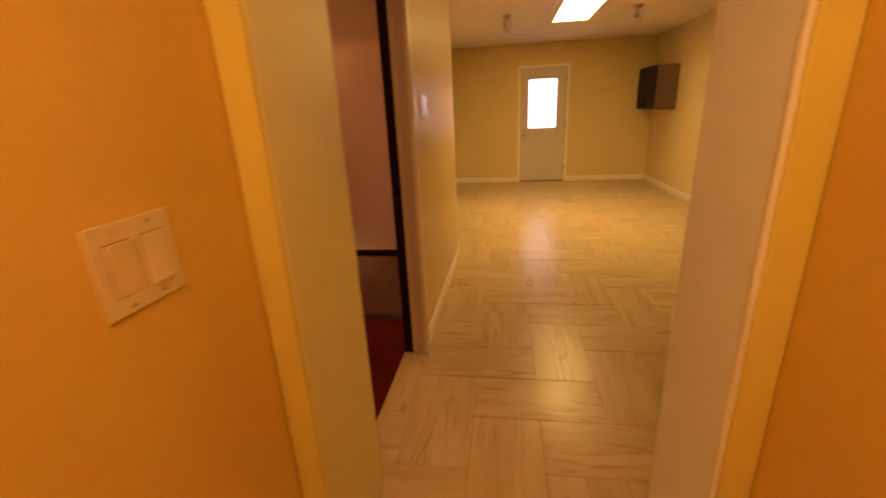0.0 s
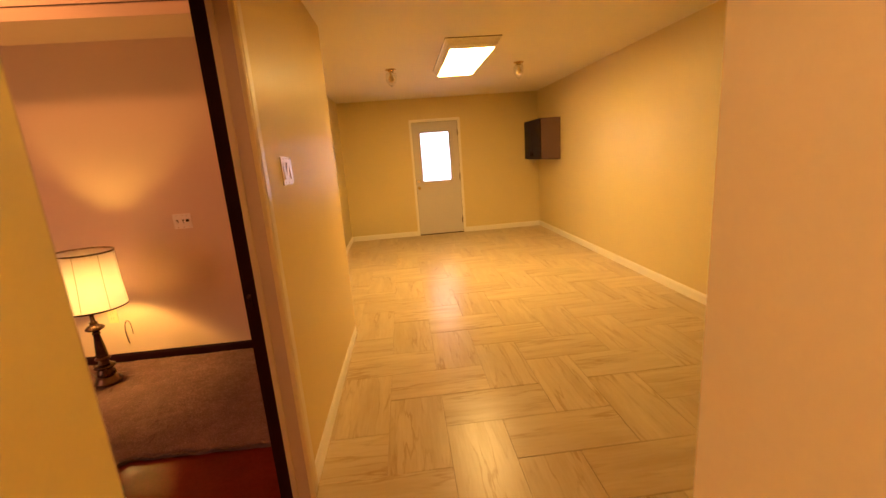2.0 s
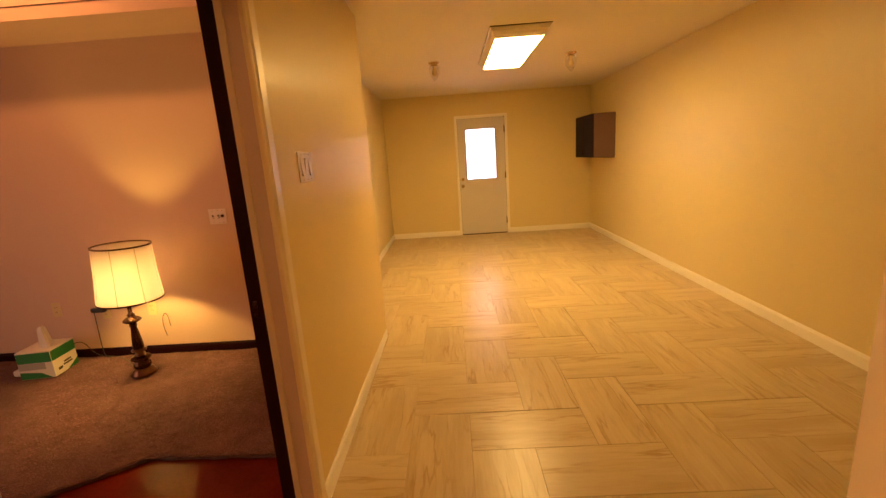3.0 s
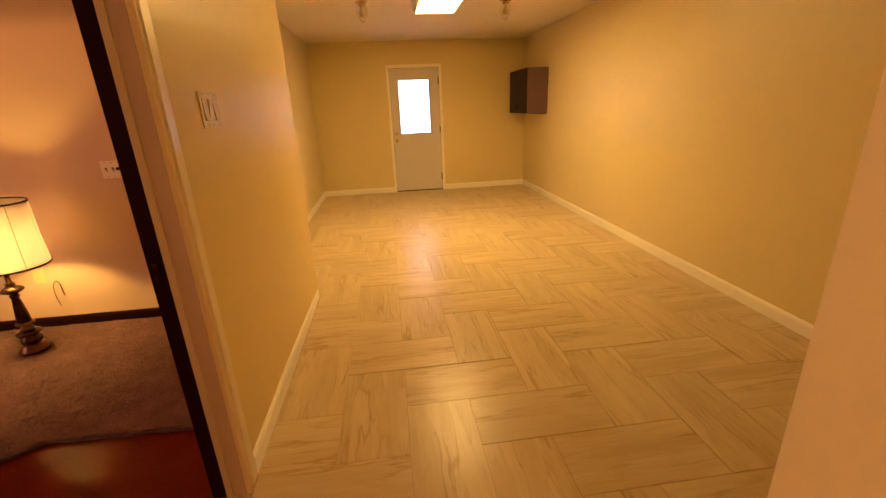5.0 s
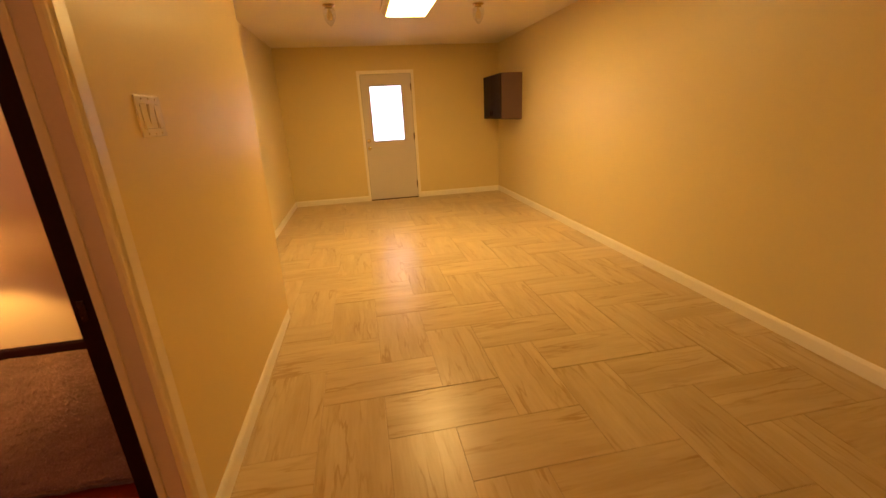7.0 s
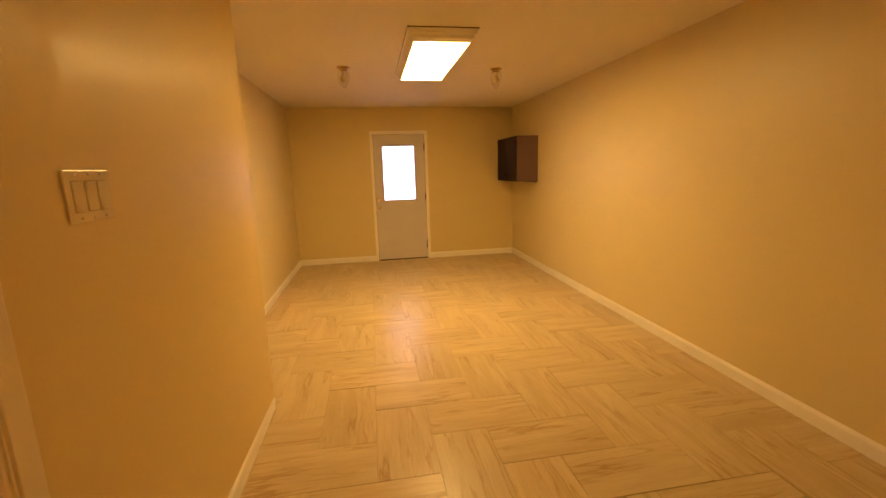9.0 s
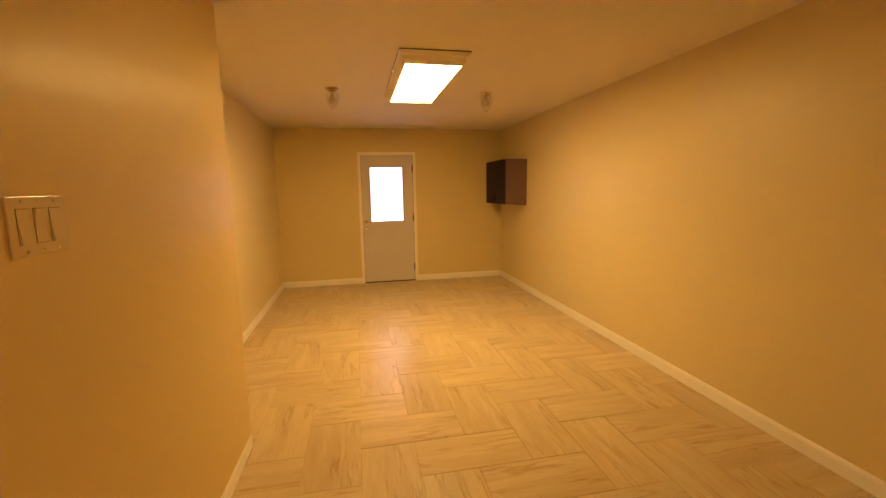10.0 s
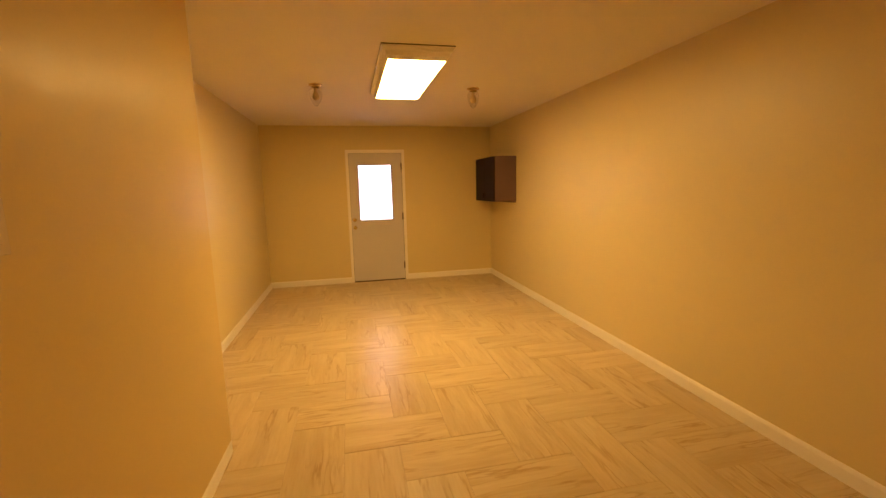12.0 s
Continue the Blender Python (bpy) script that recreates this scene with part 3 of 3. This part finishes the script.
def build_outlet(place):
    p = thing("outlet", place, "ivory duplex outlet plate low on the living room wall", "outlet", "living room outlets")
    part("plate", boxes((-0.036, -0.006, -0.058, 0.036, -0.0005, 0.058), bevel=0.002), M_PLASTIC, p, "ivory plastic cover plate")
    for z in (-0.02, 0.02):
        part("socket", boxes((-0.016, -0.009, z - 0.014, 0.016, -0.006, z + 0.014), bevel=0.002), M_PLASTIC, p)
        part("slots", boxes((-0.008, -0.0095, z - 0.005, -0.006, -0.0088, z + 0.006), (0.006, -0.0095, z - 0.005, 0.008, -0.0088, z + 0.006)), M_BLACK, p, "dark slots")
    return p


outlet = build_outlet((-3.325, YL, 0.44))
copy_thing(outlet, pose(-2.925, YL, 0.40))
copy_thing(outlet, pose(-2.545, YL, 0.41))


# ---- table lamp on the living room floor ----
def build_lamp():
    c = thing("table_lamp", (-2.43, 1.20, 0.030), "lit bronze table lamp with cream drum shade standing on carpet", "table lamp")
    part("base", lathe([(0, 0), (0.078, 0), (0.081, 0.008), (0.078, 0.018), (0.070, 0.024), (0.066, 0.036), (0.062, 0.042), (0.054, 0.052), (0, 0.052)], 40), M_OLDBRASS, c, "stepped polished brass foot", smooth=True)
    part("urn", lathe([(0.048, 0.052), (0.056, 0.064), (0.054, 0.082), (0.046, 0.100), (0.038, 0.112), (0.062, 0.120), (0.066, 0.128), (0.058, 0.136), (0.034, 0.142), (0, 0.142)], 40), M_BRONZE, c, "dark bronze bulged body", smooth=True)
    part("collar", lathe([(0.030, 0.142), (0.036, 0.152), (0.030, 0.162), (0.024, 0.176), (0.046, 0.184), (0.048, 0.192), (0.040, 0.200), (0, 0.200)], 32), M_OLDBRASS, c, "turned brass collar", smooth=True)
    part("stem", lathe([(0.034, 0.200), (0.036, 0.215), (0.031, 0.27), (0.025, 0.32), (0.020, 0.365), (0.026, 0.374), (0.024, 0.384), (0.018, 0.392), (0, 0.392)], 32), M_BRONZE, c, "dark tapered bronze column", smooth=True)
    part("knuckle", lathe([(0.018, 0.392), (0.040, 0.400), (0.056, 0.410), (0.058, 0.418), (0.044, 0.432), (0.026, 0.442), (0.022, 0.452), (0.026, 0.458), (0.014, 0.468), (0.010, 0.56), (0.018, 0.565), (0.018, 0.62), (0, 0.62)], 32), M_BRONZE, c, "dark bronze ball and neck", smooth=True)
    part("bulb", lathe([(0.014, 0.62), (0.028, 0.66), (0.032, 0.69), (0.022, 0.715), (0, 0.722)], 20), M_BULB, c, "lit bulb", smooth=True).visible_shadow = False
    n, r0, r1, z0, z1 = 48, 0.198, 0.172, 0.575, 0.960
    shade = lathe([(r0, z0), (r0 - 0.016, z0 + 0.17), (r1, z1), (r1 - 0.002, z1), (r0 - 0.018, z0 + 0.17), (r0 - 0.002, z0)], n, (0.0, 0, 0))
    sh = part("shade", shade, M_SHADE, c, "cream fabric drum shade, flared at the bottom", smooth=True)
    sh.matrix_local = pose(0.005, 0, 0, 0, 2.6, 0)
    for r, z in ((r0, z0), (r1, z1)):
        part("trim_band", lathe([(r - 0.004, z - 0.005), (r + 0.003, z - 0.005), (r + 0.003, z + 0.005), (r - 0.004, z + 0.005), (r - 0.004, z - 0.005)], n, (0.0, 0, 0)), M_BRONZE, sh, "dark braided trim band")
    bm = bmesh.new()
    for i in range(8):
        a = 2 * math.pi * (i + 0.35) / 8
        dx, dy = math.cos(a), math.sin(a)
        prev = None
        for r, z in ((r0, z0), (r0 - 0.016, z0 + 0.17), (r1, z1)):
            r += 0.001
            ring = [bm.verts.new((r * dx + o * dy, r * dy - o * dx, z)) for o in (-0.0013, 0.0013)]
            if prev:
                bm.faces.new((prev[0], prev[1], ring[1], ring[0]))
            prev = ring
    part("seams", bm, M_SEAM, sh, "thin brown seam lines of the shade")
    cord("cord", [(-0.08, 0.02, 0.012), (-0.2, 0.14, 0.004), (-0.36, 0.28, 0.004), (-0.52, 0.32, 0.004), (-0.57, 0.334, 0.004), (-0.575, 0.335, 0.004), (-0.585, 0.336, 0.10), (-0.58, 0.338, 0.25), (-0.575, 0.335, 0.385)], 0.0028, M_BLACK, c, "thin dark power cord")
    return c


build_lamp()
adapter = thing("power_adapter", (-2.96, YL - 0.010, 0.425), "small black plug adapter in the living room outlet", "adapter")
part("housing", boxes((-0.055, -0.035, -0.018, 0.055, 0, 0.018), bevel=0.008), M_BLACK, adapter, "black plastic housing")
cable = thing("loose_cable", (-2.44, YL, 0.20), "thin grey cable looping out of the living room wall", "cable")
cord("loop", [(-0.030, -0.004, -0.03), (-0.034, -0.02, 0.05), (-0.022, -0.03, 0.13), (0.004, -0.03, 0.175), (0.020, -0.02, 0.16), (0.018, -0.012, 0.11), (0.014, -0.004, 0.05)], 0.0026, M_GAPBROWN, cable)


# ---- carton ----
def build_carton():
    c = thing("carton", (-3.115, 1.215, 0.030), "white cardboard carton with green printed bands standing on the rug", "box", turn=8.0)
    w, d, h = 0.235, 0.235, 0.212
    part("body", boxes((-w, 0, 0, 0, d, h), bevel=0.003), M_CARD, c, "white cardboard body")
    e = 0.0015
    part("band", boxes((-w + 0.003, -e, 0.125, -0.003, 0, 0.202), (0, 0.003, 0.125, e, d - 0.003, 0.202)), M_GREEN, c, "green printed band")
    part("grey_panel", boxes((-w + 0.003, -e, 0.072, -0.05, 0, 0.123)), M_GREY, c, "grey printed panel")
    bm = bmesh.new()
    f = bm.faces.new([bm.verts.new(p) for p in ((-w + 0.003, -e, 0.003), (-0.02, -e, 0.003), (-0.09, -e, 0.045), (-w + 0.003, -e, 0.058))])
    part("green_corner", bm, M_GREEN, c, "green printed lower corner")
    bm = bmesh.new()
    bm.faces.new([bm.verts.new(p) for p in ((e, 0.12, 0.003), (e, d - 0.003, 0.003), (e, d - 0.003, 0.055))])
    part("green_corner", bm, M_GREEN, c, "green printed lower corner")
    part("print", boxes((0, 0.10, 0.070, e, 0.17, 0.082), (0, 0.09, 0.050, e, 0.18, 0.062), (0, 0.04, 0.035, e, 0.08, 0.055)), M_INK, c, "dark printed bars")
    cord("cord", [(-0.02, d, 0.15), (0.04, d + 0.02, 0.18), (0.06, d + 0.05, 0.10), (0.12, d + 0.04, 0.01), (0.22, d + 0.03, 0.004)], 0.003, M_BLACK, c, "thin dark cable behind the carton")
    return c


build_carton()
bag = thing("paper_roll", (-3.19, 1.285, 0.243), "upright white folded paper piece on the carton", "paper", turn=8.0)
bm = bmesh.new()
bot = [bm.verts.new(p) for p in ((-0.04, -0.03, 0), (0.035, -0.03, 0), (0.035, 0.03, 0), (-0.04, 0.03, 0))]
top = [bm.verts.new(p) for p in ((-0.035, -0.015, 0.155), (0.008, -0.015, 0.165), (0.008, 0.02, 0.165), (-0.035, 0.02, 0.155))]
for i in range(4):
    bm.faces.new((bot[i], bot[(i + 1) % 4], top[(i + 1) % 4], top[i]))
bm.faces.new(top), bm.faces.new(bot[::-1])
bmesh.ops.bevel(bm, geom=bm.edges[:], offset=0.008, segments=3, affect="EDGES")
part("folded_sheet", bm, M_CARD, bag, "white paper")
rag = thing("white_cup", (-3.43, 1.27, 0.030), "small white plastic lid lying beside the carton", "lid")
part("lid", boxes((-0.04, -0.03, 0, 0.05, 0.03, 0.045), bevel=0.012), M_CARD, rag)


# ---- rug ----
def build_rug():
    edge = [(-0.853, 0.262), (-1.055, 0.262), (-1.40, 0.274), (-1.74, 0.280), (-1.90, 0.165), (-2.06, 0.060), (-2.6, -0.25), (-3.2, -0.55), (-4.79, -0.9)]
    xs = [p[0] for p in edge[::-1]]
    ys = [p[1] for p in edge[::-1]]

    def front(x):
        return float(np.interp(x, xs, ys)) + 0.008 * noise.noise((x * 9, 0, 0)) + 0.004 * noise.noise((x * 40, 3, 0))

    def pile_height(x, y):
        return 0.022 + 0.004 * noise.noise((x * 7, y * 7, 1)) + 0.004 * noise.noise((x * 16 + y * 8, y * 30, 2))

    rug = thing("carpet", (0, 0, 0), "mauve brown shag carpet with a cut front edge on hardwood", "carpet")
    bm = bmesh.new()
    nx, ny = 190, 66
    x_a, x_b, y_b = -4.79, -0.853, YL - 0.016
    grid = []
    for i in range(nx + 1):
        x = x_a + (x_b - x_a) * i / nx
        f = front(x)
        col = []
        for j in range(ny + 1):
            v = 0.003 if j == 1 else j / ny
            y = f + (y_b - f) * v
            z = pile_height(x, y)
            if j == 0:
                z = 0.002
            col.append(bm.verts.new((x, y, z)))
        grid.append(col)
    for i in range(nx):
        for j in range(ny):
            bm.faces.new((grid[i][j], grid[i + 1][j], grid[i + 1][j + 1], grid[i][j + 1]))
    part("backing", bm, M_CARPET, rug, "dense mauve brown carpet ground", smooth=True)
    rng = np.random.default_rng(5)
    n = 110000
    px = rng.uniform(-3.9, x_b, n)
    pv = rng.uniform(0, 1, n)
    pv[:9000] *= 0.008
    fr = np.interp(px, xs, ys)
    py = fr + (y_b - fr) * pv
    a = rng.uniform(0, 2 * np.pi, n)
    lean = rng.uniform(0.005, 0.014, n)
    la = rng.uniform(0, 2 * np.pi, n) * 0.5 + 2.0 * np.sin(px * 5.0 + py * 3.0)
    tuft = np.array([noise.noise((x * 40, y * 40, 7)) + 0.5 * noise.noise((x * 130, y * 130, 3)) for x, y in zip(px.tolist(), py.tolist())])
    la[:9000] = -math.pi / 2 + rng.uniform(-0.8, 0.8, 9000)
    lean[:9000] *= 1.4
    hgt = rng.uniform(0.003, 0.007, n) * np.clip(1.0 + 1.0 * tuft, 0.5, 2.0)
    wid = rng.uniform(0.0016, 0.0030, n)
    base = np.stack([px, py, np.array([pile_height(x, y) - 0.0015 for x, y in zip(px.tolist(), py.tolist())])], 1)
    side = np.stack([np.cos(a) * wid, np.sin(a) * wid, np.zeros(n)], 1)
    tip = base + np.stack([np.cos(la) * lean, np.sin(la) * lean, hgt], 1)
    verts = np.stack([base - side, base + side, tip], 1).reshape(-1, 3)
    me = bpy.data.meshes.new("fuzz")
    me.vertices.add(3 * n)
    me.vertices.foreach_set("co", verts.ravel())
    me.loops.add(3 * n)
    me.loops.foreach_set("vertex_index", np.arange(3 * n))
    me.polygons.add(n)
    me.polygons.foreach_set("loop_start", np.arange(n) * 3)
    me.polygons.foreach_set("loop_total", np.full(n, 3))
    me.update(calc_edges=True)
    me.materials.append(M_PILE)
    ob = new("fuzz", me)
    ob.parent = rug
    tagged(ob, "soft twisted carpet pile", kind="stuff")


build_rug()


# ---- floor tiles, laid in a straight herringbone ----
def build_tiles():
    S, OX, OY, G, T = 0.313, 0.24, 0.25, 0.0010, 0.0075

    def tile_mesh(l, w):
        bm = boxes((-l / 2, -w / 2, -T - 0.0028, l / 2, w / 2, 0))
        top = [e for e in bm.edges if all(v.co.z > -0.001 for v in e.verts)]
        bmesh.ops.bevel(bm, geom=top, offset=0.0012, segments=1, affect="EDGES")
        me = bpy.data.meshes.new("tile")
        bm.to_mesh(me)
        bm.free()
        me.materials.append(M_TILE)
        return me

    whole = tile_mesh(2 * S - 2 * G, S - 2 * G)
    rnd = random.Random(11)

    def clip(x0, y0, x1, y1):
        if y1 < YA + 0.02:
            lo, hi, a = HX0, HX1, -3.7
        else:
            a = -3.7
            hi = HX1 if (y0 + y1) / 2 < YB else XE
            if y1 > Y0 and y0 < Y1:
                lo = -0.850
            else:
                lo = XW - 0.02
            if (x0 + x1) / 2 < XW and y1 > YP:
                lo, a = XR, YP - 0.04
            elif x0 < XW and y0 > YP - 0.05:
                lo = XR
        return max(x0, lo), max(y0, a), min(x1, hi), min(y1, YN + 0.01)

    def pieces(x0, y0, x1, y1):
        out = [clip(x0, y0, x1, y1)]
        if x1 > HX1 and y1 > YB + 0.01 and (y0 + y1) / 2 < YB:
            out.append((max(x0, HX1 + 0.001), YB - 0.01, min(x1, XE), y1))
        return out

    for i in range(-8, 10):
        for j in range(-14, 22):
            k = (i + j) % 4
            if k == 3:
                r, up = (i, j, i + 2, j + 1), False
            elif k == 1:
                r, up = (i, j, i + 1, j + 2), True
            else:
                continue
            x0, y0, x1, y1 = OX + r[0] * S + G, OY + r[1] * S + G, OX + r[2] * S - G, OY + r[3] * S - G
            for c in pieces(x0, y0, x1, y1):
                w, h = c[2] - c[0], c[3] - c[1]
                if w < 0.01 or h < 0.01:
                    continue
                full = abs(w - (x1 - x0)) < 1e-6 and abs(h - (y1 - y0)) < 1e-6
                me = whole if full else tile_mesh(*((h, w) if up else (w, h)))
                ob = new("tile", me)
                ob.parent = floor
                ob.matrix_local = pose((c[0] + c[2]) / 2, (c[1] + c[3]) / 2, rnd.uniform(-0.0010, 0.0010), rnd.uniform(-0.09, 0.09), rnd.uniform(-0.09, 0.09), (90 if up else 0) + (180 if rnd.random() < 0.5 else 0))


build_tiles()
